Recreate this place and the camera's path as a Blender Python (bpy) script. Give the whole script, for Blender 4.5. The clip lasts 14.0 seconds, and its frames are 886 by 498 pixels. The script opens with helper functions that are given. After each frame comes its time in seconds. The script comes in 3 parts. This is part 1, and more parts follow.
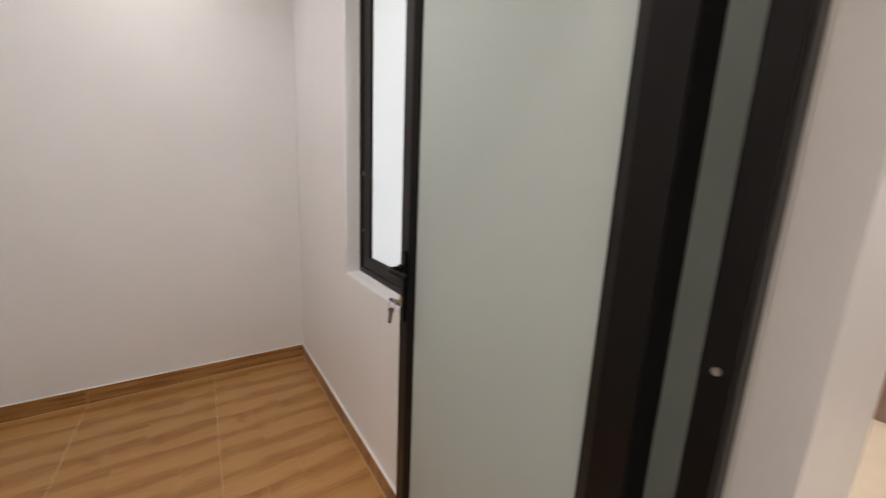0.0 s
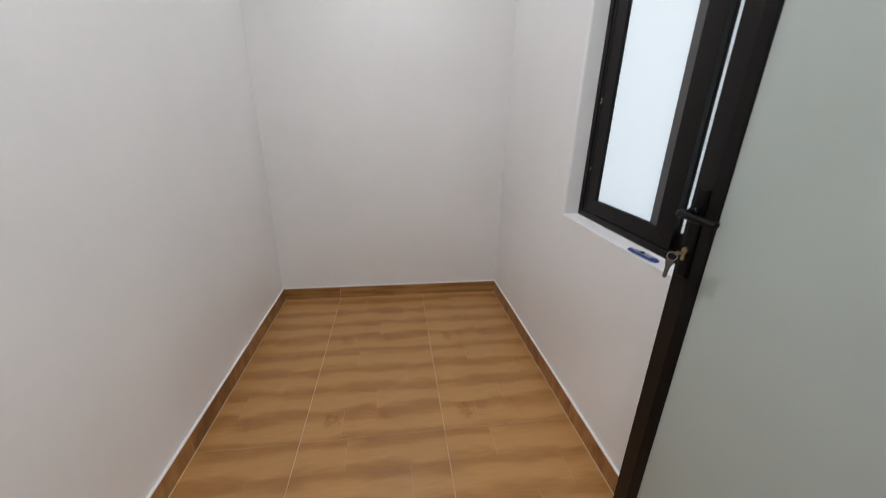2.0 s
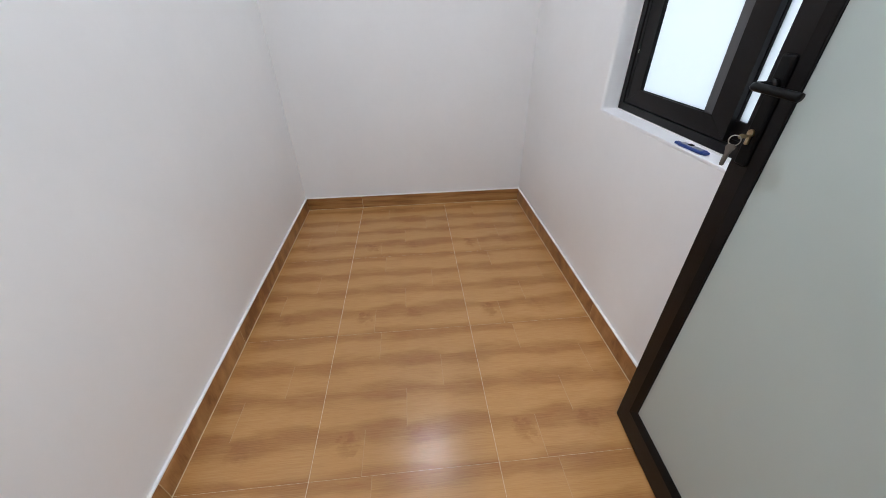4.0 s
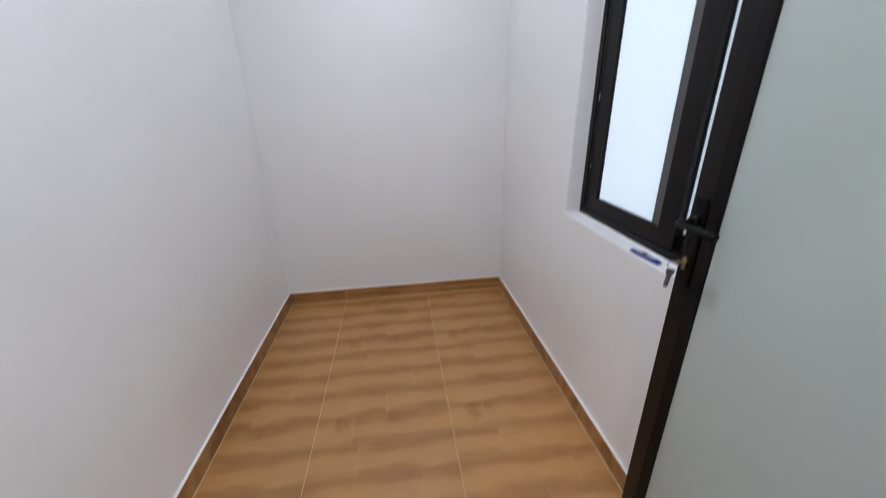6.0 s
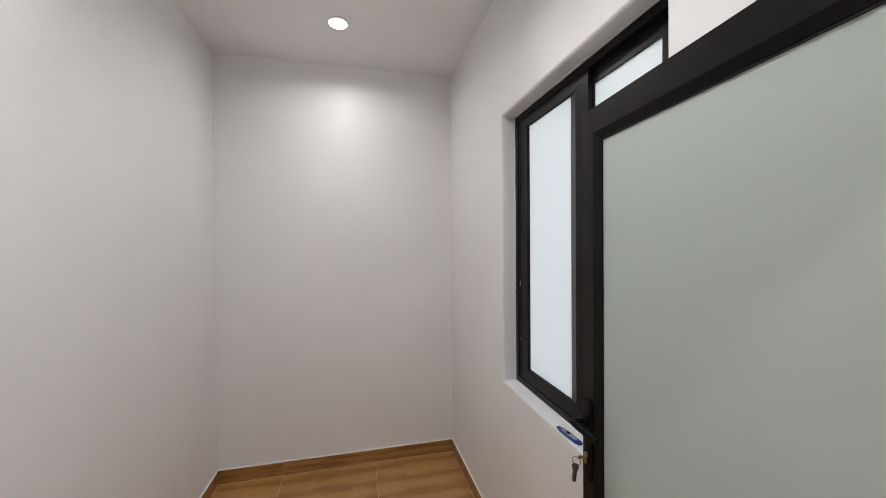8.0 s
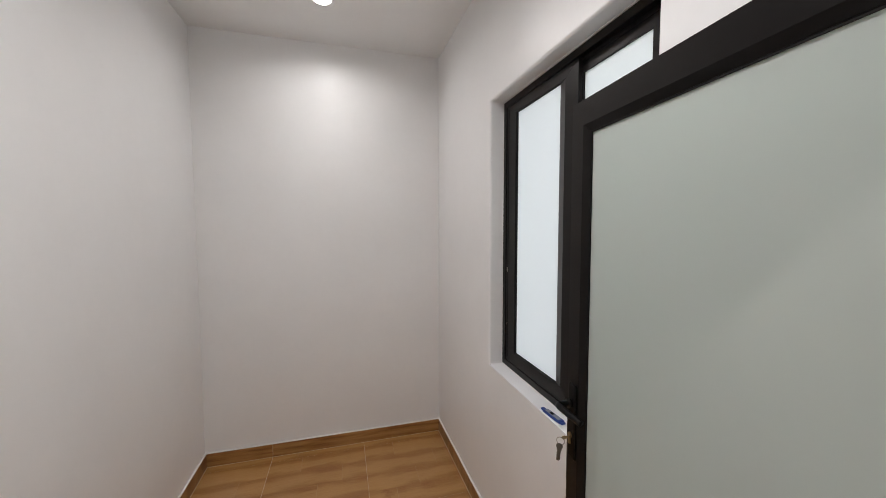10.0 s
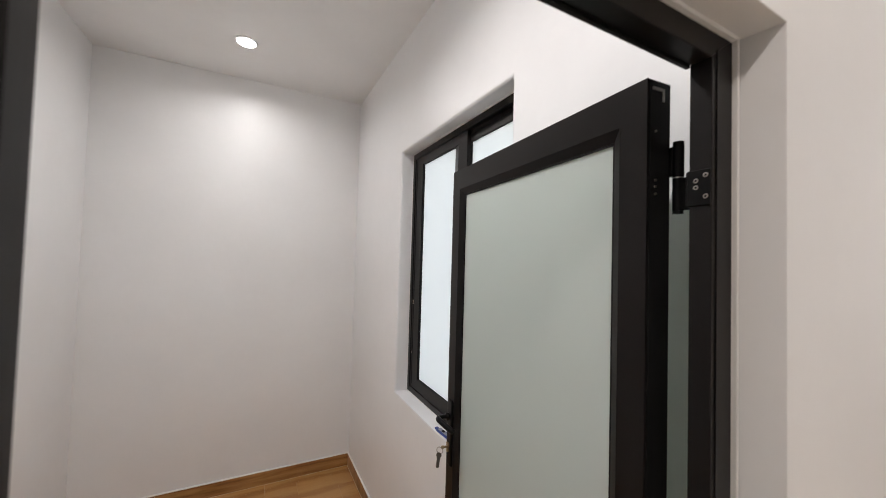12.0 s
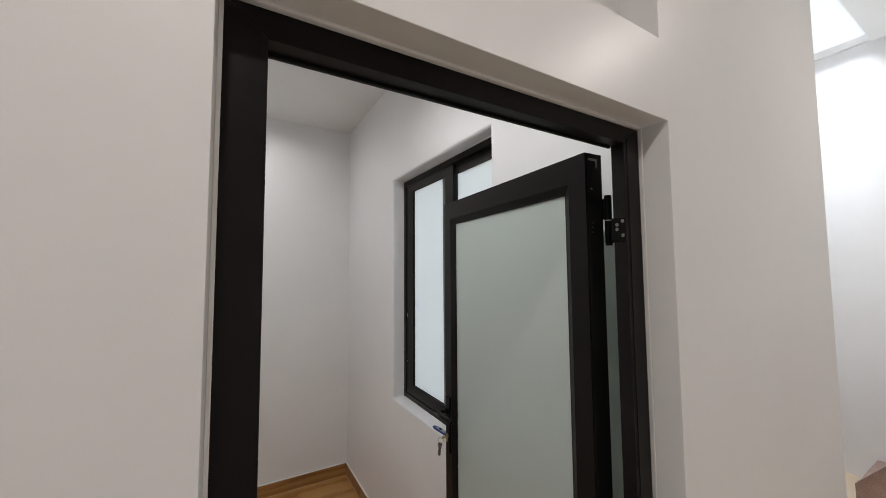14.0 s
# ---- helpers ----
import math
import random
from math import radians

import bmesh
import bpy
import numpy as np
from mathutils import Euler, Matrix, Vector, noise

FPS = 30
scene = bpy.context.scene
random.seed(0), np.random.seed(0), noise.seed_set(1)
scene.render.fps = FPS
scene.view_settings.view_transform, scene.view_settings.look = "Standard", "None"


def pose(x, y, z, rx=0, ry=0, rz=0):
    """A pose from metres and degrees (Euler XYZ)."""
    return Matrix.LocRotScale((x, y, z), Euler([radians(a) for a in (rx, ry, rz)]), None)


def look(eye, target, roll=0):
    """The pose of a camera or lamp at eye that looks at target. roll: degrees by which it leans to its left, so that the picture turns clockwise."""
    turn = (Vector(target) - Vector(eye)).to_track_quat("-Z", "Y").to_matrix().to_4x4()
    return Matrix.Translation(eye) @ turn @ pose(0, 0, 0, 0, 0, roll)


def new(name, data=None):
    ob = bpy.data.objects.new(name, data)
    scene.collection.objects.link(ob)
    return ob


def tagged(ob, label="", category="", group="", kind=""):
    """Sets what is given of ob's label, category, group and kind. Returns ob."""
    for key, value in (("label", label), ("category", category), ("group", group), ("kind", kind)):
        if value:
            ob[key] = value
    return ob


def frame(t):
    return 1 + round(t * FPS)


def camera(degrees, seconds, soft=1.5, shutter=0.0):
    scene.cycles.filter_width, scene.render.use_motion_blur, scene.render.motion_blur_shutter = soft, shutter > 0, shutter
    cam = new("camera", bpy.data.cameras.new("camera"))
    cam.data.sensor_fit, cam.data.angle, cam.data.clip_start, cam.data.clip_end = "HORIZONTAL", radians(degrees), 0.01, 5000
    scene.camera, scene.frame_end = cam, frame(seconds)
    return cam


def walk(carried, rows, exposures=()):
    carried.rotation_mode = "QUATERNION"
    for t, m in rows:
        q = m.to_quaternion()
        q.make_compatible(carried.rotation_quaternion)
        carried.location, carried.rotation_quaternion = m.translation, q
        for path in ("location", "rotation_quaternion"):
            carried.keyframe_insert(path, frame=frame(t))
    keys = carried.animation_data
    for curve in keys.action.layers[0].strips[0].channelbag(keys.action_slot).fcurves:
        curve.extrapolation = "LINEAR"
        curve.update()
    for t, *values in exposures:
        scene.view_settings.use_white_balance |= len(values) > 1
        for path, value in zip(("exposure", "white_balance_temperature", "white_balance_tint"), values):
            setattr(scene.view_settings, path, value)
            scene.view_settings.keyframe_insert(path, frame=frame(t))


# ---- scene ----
cam = camera(102.4, 14.0, soft=0.85, shutter=0.4)
PATH = [
    (0, (-0.602, -2.788, 1.417), (0.508, -1.167, 1.042), 2.5),
    (0.5, (-0.675, -2.739, 1.394), (0.1, -0.937, 1.008), 1.6),
    (1, (-0.714, -2.696, 1.386), (-0.13, -0.813, 1.045), 1.4),
    (1.5, (-0.748, -2.635, 1.387), (-0.363, -0.726, 0.934), 1.6),
    (2, (-0.808, -2.605, 1.355), (-0.547, -0.746, 0.663), 1.2),
    (2.5, (-0.846, -2.596, 1.319), (-0.633, -0.839, 0.387), 1.7),
    (3, (-0.845, -2.594, 1.294), (-0.665, -0.928, 0.202), 0.8),
    (5.5, (-0.84, -2.588, 1.305), (-0.692, -0.938, 0.184), -1.8),
    (6, (-0.785, -2.581, 1.417), (-0.558, -0.738, 0.672), -1.5),
    (6.5, (-0.764, -2.635, 1.499), (-0.418, -0.711, 1.078), -0.2),
    (7, (-0.742, -2.694, 1.551), (-0.3, -0.754, 1.349), 0.1),
    (7.5, (-0.734, -2.738, 1.604), (-0.297, -0.788, 1.524), -0.5),
    (8, (-0.722, -2.735, 1.631), (-0.259, -0.79, 1.613), -0.4),
    (10.5, (-0.742, -2.74, 1.653), (-0.167, -0.829, 1.527), 0.7),
    (11, (-0.722, -2.820, 1.634), (-0.085, -0.927, 1.555), 2.4),
    (11.5, (-0.686, -2.883, 1.639), (0.088, -1.04, 1.574), 3.5),
    (11.8, (-0.699, -2.921, 1.674), (0.181, -1.125, 1.678), 1.6),
    (12, (-0.718, -2.951, 1.683), (0.203, -1.177, 1.743), 1.6),
    (12.5, (-0.759, -3.016, 1.696), (0.182, -1.253, 1.773), 1.1),
    (13, (-0.792, -3.063, 1.703), (0.186, -1.321, 1.81), 0.0),
    (13.5, (-0.85, -3.1, 1.71), (0.142, -1.366, 1.813), -0.0),
    (14, (-0.869, -3.134, 1.71), (0.139, -1.411, 1.836), -0.4),

]
walk(cam, [(t, look(eye, target, roll)) for t, eye, target, roll in PATH],
     [(0, 0.28, 6900, 16), (0.5, 0.48, 6650, 13), (1, 0.25, 6500, 13), (1.5, 0.26, 6350, 12), (2, 0.36, 6200, 11), (2.5, 0.50, 6100, 10),
      (3, 0.59, 6020, 10), (5.5, 0.73, 5620, 10), (6, 0.46, 5750, 12), (6.5, 0.22, 5980, 12), (7, 0.18, 6200, 12), (8, 0.13, 6460, 13),
      (10.5, 0.13, 6550, 13), (11, 0.18, 6550, 13), (11.5, 0.34, 6550, 13), (12, 0.28, 6550, 13), (12.5, 0.33, 6550, 12), (13, 0.17, 6500, 12), (14, -0.13, 6400, 11)])

# ---------------------------------------------------------------- world, sun and exposure
scene.view_settings.exposure = 0.0
world = bpy.data.worlds.new("world")
scene.world = world
world.use_nodes = True
wn = world.node_tree
sky = wn.nodes.new("ShaderNodeTexSky")
sky.sky_type, sky.sun_disc = "NISHITA", False
sky.sun_elevation, sky.sun_rotation = radians(58), radians(121)
wn.links.new(sky.outputs[0], wn.nodes["Background"].inputs["Color"])
wn.nodes["Background"].inputs["Strength"].default_value = 0.12
sun = new("sun", bpy.data.lights.new("sun", "SUN"))
sun.data.energy, sun.data.angle, sun.data.color = 4.2, radians(0.5), (1.0, 0.96, 0.9)
sun.matrix_world = look((0, 0, 0), (0.454, 0.273, -0.848))


def lamp(name, place, target, watts, size, colour, spread=180):
    data = bpy.data.lights.new(name, "AREA")
    data.shape, data.size, data.energy, data.color, data.spread = "DISK", size, watts, colour, radians(spread)
    ob = new(name, data)
    ob.matrix_world = look(place, target)
    return ob


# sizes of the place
W, H = 1.68, 2.960          # room width and height
YI, YO = -2.63, -2.735      # inner and outer face of the door wall
# second lamp is unseen, added to even out the light near the door
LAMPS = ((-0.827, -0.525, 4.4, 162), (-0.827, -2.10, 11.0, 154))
# both out of view: first placed by its wall highlight, second added for brightness
UNSEEN_HALL_LAMPS = ((0.90, -3.60, 8.6, 172), (-1.05, -3.45, 9.6, 172))
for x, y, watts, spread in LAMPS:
    lamp("room_lamp_and_fill_glow", (x, y, H - 0.027), (x, y, 0), watts, 0.088, (1.0, 0.988, 0.968), spread)
for x, y, watts, spread in UNSEEN_HALL_LAMPS:
    lamp("assumed_hall_glow", (x, y, H - 0.027), (x, y, 0), watts, 0.088, (1.0, 0.925, 0.85), spread)
skylight = lamp("skylight_daylight", (2.75, -2.29, 3.58), (2.75, -2.29, 0), 30, 1.3, (0.92, 0.97, 1.0), 110)
skylight.data.shape, skylight.data.size, skylight.data.size_y = "RECTANGLE", 1.65, 0.34
daylight = lamp("window_daylight", (0.34, -1.5, 1.62), (0, -1.5, 1.62), 5.6, 1.3, (0.95, 0.97, 1.0))
daylight.data.shape, daylight.data.size, daylight.data.size_y = "RECTANGLE", 1.5, 1.9

# ---------------------------------------------------------------- materials


def nodes_of(name):
    m = bpy.data.materials.new(name)
    m.use_nodes = True
    t = m.node_tree
    return m, t, t.nodes["Principled BSDF"]


def put(t, kind, **values):
    n = t.nodes.new(kind)
    for key, v in values.items():
        if key in n.inputs:
            n.inputs[key].default_value = v
    return n


def math_node(t, op, a, b=None, c=None):
    n = t.nodes.new("ShaderNodeMath")
    n.operation = op
    for k, v in enumerate((a, b, c)):
        if v is None:
            continue
        if isinstance(v, (int, float)):
            n.inputs[k].default_value = v
        else:
            t.links.new(v, n.inputs[k])
    return n.outputs[0]


def noise_node(t, scale, detail=4, rough=0.5, vector=None):
    n = put(t, "ShaderNodeTexNoise", Scale=scale, Detail=detail, Roughness=rough)
    if vector is not None:
        t.links.new(vector, n.inputs["Vector"])
    return n.outputs["Fac"]


def ramp(t, fac, stops):
    n = t.nodes.new("ShaderNodeValToRGB")
    e = n.color_ramp.elements
    while len(e) < len(stops):
        e.new(0.5)
    for k, (p, c) in enumerate(stops):
        e[k].position, e[k].color = p, (*c, 1)
    t.links.new(fac, n.inputs[0])
    return n.outputs[0]


def bump(t, bsdf, height, strength, distance=0.002):
    n = put(t, "ShaderNodeBump", Strength=strength, Distance=distance)
    t.links.new(height, n.inputs["Height"])
    t.links.new(n.outputs[0], bsdf.inputs["Normal"])


def place_of(t):
    return t.nodes.new("ShaderNodeNewGeometry").outputs["Position"]


def paint(name, colour, rough=0.36, relief=0.07):
    """Rolled emulsion on skimmed plaster: faint blotches, a fine orange-peel relief, an uneven sheen."""
    m, t, b = nodes_of(name)
    p = place_of(t)
    dark = tuple(c * 0.955 for c in colour)
    big = noise_node(t, 1.7, 3, 0.55, p)
    fine = noise_node(t, 26, 3, 0.6, p)
    mix = math_node(t, "ADD", math_node(t, "MULTIPLY", big, 0.8), math_node(t, "MULTIPLY", fine, 0.2))
    t.links.new(ramp(t, mix, [(0.35, dark), (0.65, colour)]), b.inputs["Base Color"])
    t.links.new(math_node(t, "ADD", math_node(t, "MULTIPLY", fine, 0.06), rough - 0.03), b.inputs["Roughness"])
    b.inputs["Specular IOR Level"].default_value = 0.34
    roller = noise_node(t, 420, 2, 0.5, p)
    trowel = noise_node(t, 5, 2, 0.5, p)
    bump(t, b, math_node(t, "ADD", math_node(t, "MULTIPLY", roller, 0.35), math_node(t, "MULTIPLY", trowel, 0.9)), relief, 0.003)
    return m


def plain(name, colour, rough, metal=0.0, vary=0.12, scale=30, relief=0.05, sheen=0.5):
    m, t, b = nodes_of(name)
    p = place_of(t)
    n = math_node(t, "ADD", math_node(t, "MULTIPLY", noise_node(t, scale, 4, 0.6, p), 0.5), math_node(t, "MULTIPLY", noise_node(t, scale / 9, 2, 0.5, p), 0.5))
    t.links.new(ramp(t, n, [(0.3, tuple(c * (1 - vary) for c in colour)), (0.7, tuple(min(1, c * (1 + vary)) for c in colour))]), b.inputs["Base Color"])
    t.links.new(math_node(t, "ADD", math_node(t, "MULTIPLY", n, 0.16), max(0.02, rough - 0.08)), b.inputs["Roughness"])
    b.inputs["Metallic"].default_value = metal
    b.inputs["Specular IOR Level"].default_value = sheen
    if relief:
        bump(t, b, noise_node(t, scale * 12, 2, 0.5, p), relief, 0.0006)
    return m


TILE = 0.643
TX, TY = -1.2515, -0.717     # a tile corner


def wood_tile(name, lift=1.0, gloss=0.24):
    """Glazed tile printed with four rows of oak planks, with light butt lines at fixed places of the print."""
    m, t, b = nodes_of(name)
    sep = t.nodes.new("ShaderNodeSeparateXYZ")
    t.links.new(place_of(t), sep.inputs[0])
    u = math_node(t, "FRACT", math_node(t, "DIVIDE", math_node(t, "SUBTRACT", sep.outputs[0], TX), TILE))
    v = math_node(t, "FRACT", math_node(t, "DIVIDE", math_node(t, "SUBTRACT", TY, sep.outputs[1]), TILE))
    rows = math_node(t, "MULTIPLY", v, 4.0)
    row = math_node(t, "FLOOR", rows)
    inner = math_node(t, "FRACT", rows)
    # the butt line of each row
    near = None
    edge = None
    for k, at in enumerate((0.325, 0.75, 0.51, 0.27)):
        here = math_node(t, "COMPARE", row, float(k), 0.1)
        line = math_node(t, "COMPARE", u, at, 0.0017)
        side = math_node(t, "GREATER_THAN", u, at)
        both = math_node(t, "MULTIPLY", here, line)
        plank = math_node(t, "MULTIPLY", here, math_node(t, "ADD", math_node(t, "MULTIPLY", side, 0.5), k * 0.35))
        near = both if near is None else math_node(t, "ADD", near, both)
        edge = plank if edge is None else math_node(t, "ADD", edge, plank)
    info = t.nodes.new("ShaderNodeObjectInfo").outputs["Random"]
    vec = t.nodes.new("ShaderNodeCombineXYZ")
    t.links.new(math_node(t, "ADD", math_node(t, "MULTIPLY", u, 1.1), edge), vec.inputs[0])
    t.links.new(math_node(t, "MULTIPLY", v, 4.0), vec.inputs[1])
    t.links.new(math_node(t, "MULTIPLY", info, 0.5), vec.inputs[2])
    waves = noise_node(t, 1.9, 2, 0.45, vec.outputs[0])
    vec2 = t.nodes.new("ShaderNodeCombineXYZ")
    t.links.new(math_node(t, "ADD", math_node(t, "MULTIPLY", u, 3.0), edge), vec2.inputs[0])
    t.links.new(math_node(t, "MULTIPLY", v, 90.0), vec2.inputs[1])
    grain = noise_node(t, 2.2, 5, 0.65, vec2.outputs[0])
    # dark heart bands that wander along the plank edges, with a fainter one between
    wander = math_node(t, "ADD", rows, math_node(t, "MULTIPLY", math_node(t, "SUBTRACT", waves, 0.5), 0.8))

    def band(offset, width):
        d = math_node(t, "ABSOLUTE", math_node(t, "SUBTRACT", math_node(t, "FRACT", math_node(t, "ADD", wander, offset)), 0.5))
        n = t.nodes.new("ShaderNodeMapRange")
        n.interpolation_type = "SMOOTHERSTEP"
        t.links.new(d, n.inputs["Value"])
        n.inputs["From Min"].default_value, n.inputs["From Max"].default_value = 0.0, width
        n.inputs["To Min"].default_value, n.inputs["To Max"].default_value = 1.0, 0.0
        return n.outputs["Result"]

    vec3 = t.nodes.new("ShaderNodeCombineXYZ")
    t.links.new(math_node(t, "MULTIPLY", u, 2.2), vec3.inputs[0])
    t.links.new(math_node(t, "ADD", row, math_node(t, "MULTIPLY", info, 0.6)), vec3.inputs[1])
    patch = noise_node(t, 1.6, 2, 0.5, vec3.outputs[0])
    dark = math_node(t, "MULTIPLY", band(0.42, 0.48), math_node(t, "ADD", 0.5, math_node(t, "MULTIPLY", patch, 0.5)))
    dark = math_node(t, "ADD", dark, math_node(t, "MULTIPLY", band(0.93, 0.32), math_node(t, "MULTIPLY", patch, 0.5)))
    # the knots of the last row
    whirl = noise_node(t, 34, 3, 0.6, place_of(t))
    for k, at, up, weight in ((3.0, 0.19, 0.34, 0.40), (3.0, 0.57, 0.30, 0.16)):
        du = math_node(t, "DIVIDE", math_node(t, "SUBTRACT", math_node(t, "ADD", u, math_node(t, "MULTIPLY", whirl, 0.16)), at + 0.08), 0.075)
        dv = math_node(t, "DIVIDE", math_node(t, "SUBTRACT", math_node(t, "ADD", inner, math_node(t, "MULTIPLY", whirl, 0.9)), up + 0.45), 0.30)
        far = math_node(t, "ADD", math_node(t, "MULTIPLY", du, du), math_node(t, "MULTIPLY", dv, dv))
        knot = math_node(t, "MULTIPLY", math_node(t, "MAXIMUM", math_node(t, "SUBTRACT", 1.0, far), 0.0), math_node(t, "COMPARE", row, k, 0.1))
        dark = math_node(t, "ADD", dark, math_node(t, "MULTIPLY", knot, weight))
    tone = math_node(t, "SUBTRACT", math_node(t, "ADD", 0.62, math_node(t, "MULTIPLY", math_node(t, "SUBTRACT", grain, 0.5), 0.7)), math_node(t, "MULTIPLY", dark, 0.60))
    tone = math_node(t, "ADD", tone, math_node(t, "MULTIPLY", math_node(t, "SUBTRACT", info, 0.5), 0.06))
    col = ramp(t, tone, [(0.02, (0.235 * lift, 0.104 * lift, 0.033 * lift)), (0.42, (0.365 * lift, 0.190 * lift, 0.064 * lift)), (0.92, (0.475 * lift, 0.275 * lift, 0.105 * lift))])
    mix = t.nodes.new("ShaderNodeMix")
    mix.data_type = "RGBA"
    t.links.new(math_node(t, "MULTIPLY", near, math_node(t, "MULTIPLY", patch, 0.75)), mix.inputs[0])
    t.links.new(col, mix.inputs[6])
    mix.inputs[7].default_value = (0.52, 0.36, 0.19, 1)
    t.links.new(mix.outputs[2], b.inputs["Base Color"])
    t.links.new(math_node(t, "ADD", math_node(t, "MULTIPLY", grain, 0.1), gloss), b.inputs["Roughness"])
    bump(t, b, grain, 0.05, 0.0008)
    return m


def opal(name, colour, back, rough, through_light):
    """Milky laminated glass: a soft gloss in front, light that seeps through the body."""
    m, t, b = nodes_of(name)
    p = place_of(t)
    n = noise_node(t, 1.3, 2, 0.5, p)
    t.links.new(ramp(t, n, [(0.3, tuple(c * 0.97 for c in colour)), (0.7, colour)]), b.inputs["Base Color"])
    b.inputs["Roughness"].default_value = rough
    tr = put(t, "ShaderNodeBsdfTranslucent", Color=(*back, 1))
    mix = put(t, "ShaderNodeMixShader", Fac=through_light)
    out = t.nodes["Material Output"]
    t.links.new(b.outputs[0], mix.inputs[1])
    t.links.new(tr.outputs[0], mix.inputs[2])
    t.links.new(mix.outputs[0], out.inputs[0])
    return m


def glow(name, colour, strength):
    m, t, b = nodes_of(name)
    b.inputs["Base Color"].default_value = (0.9, 0.9, 0.9, 1)
    b.inputs["Emission Color"].default_value = (*colour, 1)
    b.inputs["Emission Strength"].default_value = strength
    return m


WALL = paint("white_wall_paint", (0.85, 0.845, 0.842))
CEIL = paint("white_ceiling_paint", (0.88, 0.872, 0.86), 0.6, 0.06)
TILES = wood_tile("oak_print_tile", 1.2, 0.20)


def oak_strip(name, across=False):
    """Skirting cut from the same tile: the print runs along the strip, or up it where the strip was cut across the planks."""
    m, t, b = nodes_of(name)
    sep = t.nodes.new("ShaderNodeSeparateXYZ")
    t.links.new(place_of(t), sep.inputs[0])
    length = math_node(t, "ADD", sep.outputs[0], sep.outputs[1])
    info = t.nodes.new("ShaderNodeObjectInfo").outputs["Random"]
    vec = t.nodes.new("ShaderNodeCombineXYZ")
    vec2 = t.nodes.new("ShaderNodeCombineXYZ")
    shift = math_node(t, "MULTIPLY", info, 9.0)
    t.links.new(math_node(t, "ADD", math_node(t, "MULTIPLY", length, 11.0 if across else 2.2), shift), vec.inputs[0])
    t.links.new(math_node(t, "MULTIPLY", sep.outputs[2], 5.0 if across else 24.0), vec.inputs[1])
    t.links.new(math_node(t, "MULTIPLY", length, 170.0 if across else 6.0), vec2.inputs[0])
    t.links.new(math_node(t, "MULTIPLY", sep.outputs[2], 9.0 if across else 260.0), vec2.inputs[1])
    wide = noise_node(t, 1.5, 3, 0.5, vec.outputs[0])
    grain = noise_node(t, 1.8, 4, 0.6, vec2.outputs[0])
    tone = math_node(t, "ADD", math_node(t, "MULTIPLY", wide, 0.75), math_node(t, "MULTIPLY", grain, 0.25))
    tone = math_node(t, "ADD", tone, math_node(t, "MULTIPLY", math_node(t, "SUBTRACT", info, 0.5), 0.12))
    t.links.new(ramp(t, tone, [(0.36, (0.200, 0.080, 0.024)), (0.50, (0.34, 0.165, 0.054)), (0.66, (0.45, 0.245, 0.09))]), b.inputs["Base Color"])
    b.inputs["Roughness"].default_value = 0.3
    bump(t, b, grain, 0.05, 0.0008)
    return m


SKIRT = oak_strip("oak_print_skirting")
SKIRT_SIDE = oak_strip("oak_print_skirting_cut_across", True)
GROUT = plain("beige_grout", (0.60, 0.46, 0.28), 0.8, 0, 0.15, 60)
CAULK = plain("white_caulk", (0.82, 0.81, 0.79), 0.5, 0, 0.04, 40)
FRAME = plain("dark_powder_coat", (0.0064, 0.0052, 0.0049), 0.36, 0, 0.18, 45, 0.12, 0.18)
RUBBER = plain("black_rubber", (0.005, 0.005, 0.005), 0.6, sheen=0.2)
BLACK = plain("black_satin_metal", (0.0022, 0.0021, 0.0021), 0.36, 0, 0.2, 60, 0.05, 0.13)
DOOR_GLASS = opal("opal_door_glass", (0.665, 0.705, 0.69), (0.76, 0.88, 0.80), 0.12, 0.40)
SKY_GLASS = opal("skylight_glass", (0.8, 0.82, 0.82), (0.95, 0.97, 0.97), 0.3, 0.8)
PANE = opal("frosted_window_glass", (0.75, 0.8, 0.8), (0.95, 0.97, 0.95), 0.09, 0.75)
# interlock strip in a lighter charcoal than the rest of the sash
CHARCOAL = plain("charcoal_profile", (0.052, 0.049, 0.050), 0.34, 0, 0.15, 45, 0.08, 0.4)
BRASS = plain("worn_brass", (0.42, 0.33, 0.19), 0.36, 1.0)
STEEL = plain("nickel_steel", (0.42, 0.39, 0.35), 0.3, 1.0)
KEY_STEEL = plain("dull_key_steel", (0.16, 0.14, 0.12), 0.34, 1.0)
BLUE = plain("blue_plastic", (0.013, 0.042, 0.21), 0.35)
GREY = plain("grey_plastic", (0.28, 0.30, 0.34), 0.4)
SILL = plain("white_sill_paint", (0.85, 0.85, 0.86), 0.35, 0, 0.03, 12)
TRIM = plain("white_lamp_trim", (0.85, 0.85, 0.84), 0.35, 0, 0.02)
LAMP_GLOW = glow("lamp_diffuser", (1.0, 0.97, 0.92), 14.0)
STONE = plain("brown_pink_granite", (0.30, 0.19, 0.16), 0.3, 0, 0.3, 90)
HALL_TILE = plain("beige_hall_tile", (0.56, 0.45, 0.33), 0.3, 0, 0.1, 6, 0.02)
CEMENT = plain("grey_cement", (0.36, 0.35, 0.33), 0.8, 0, 0.15, 8)

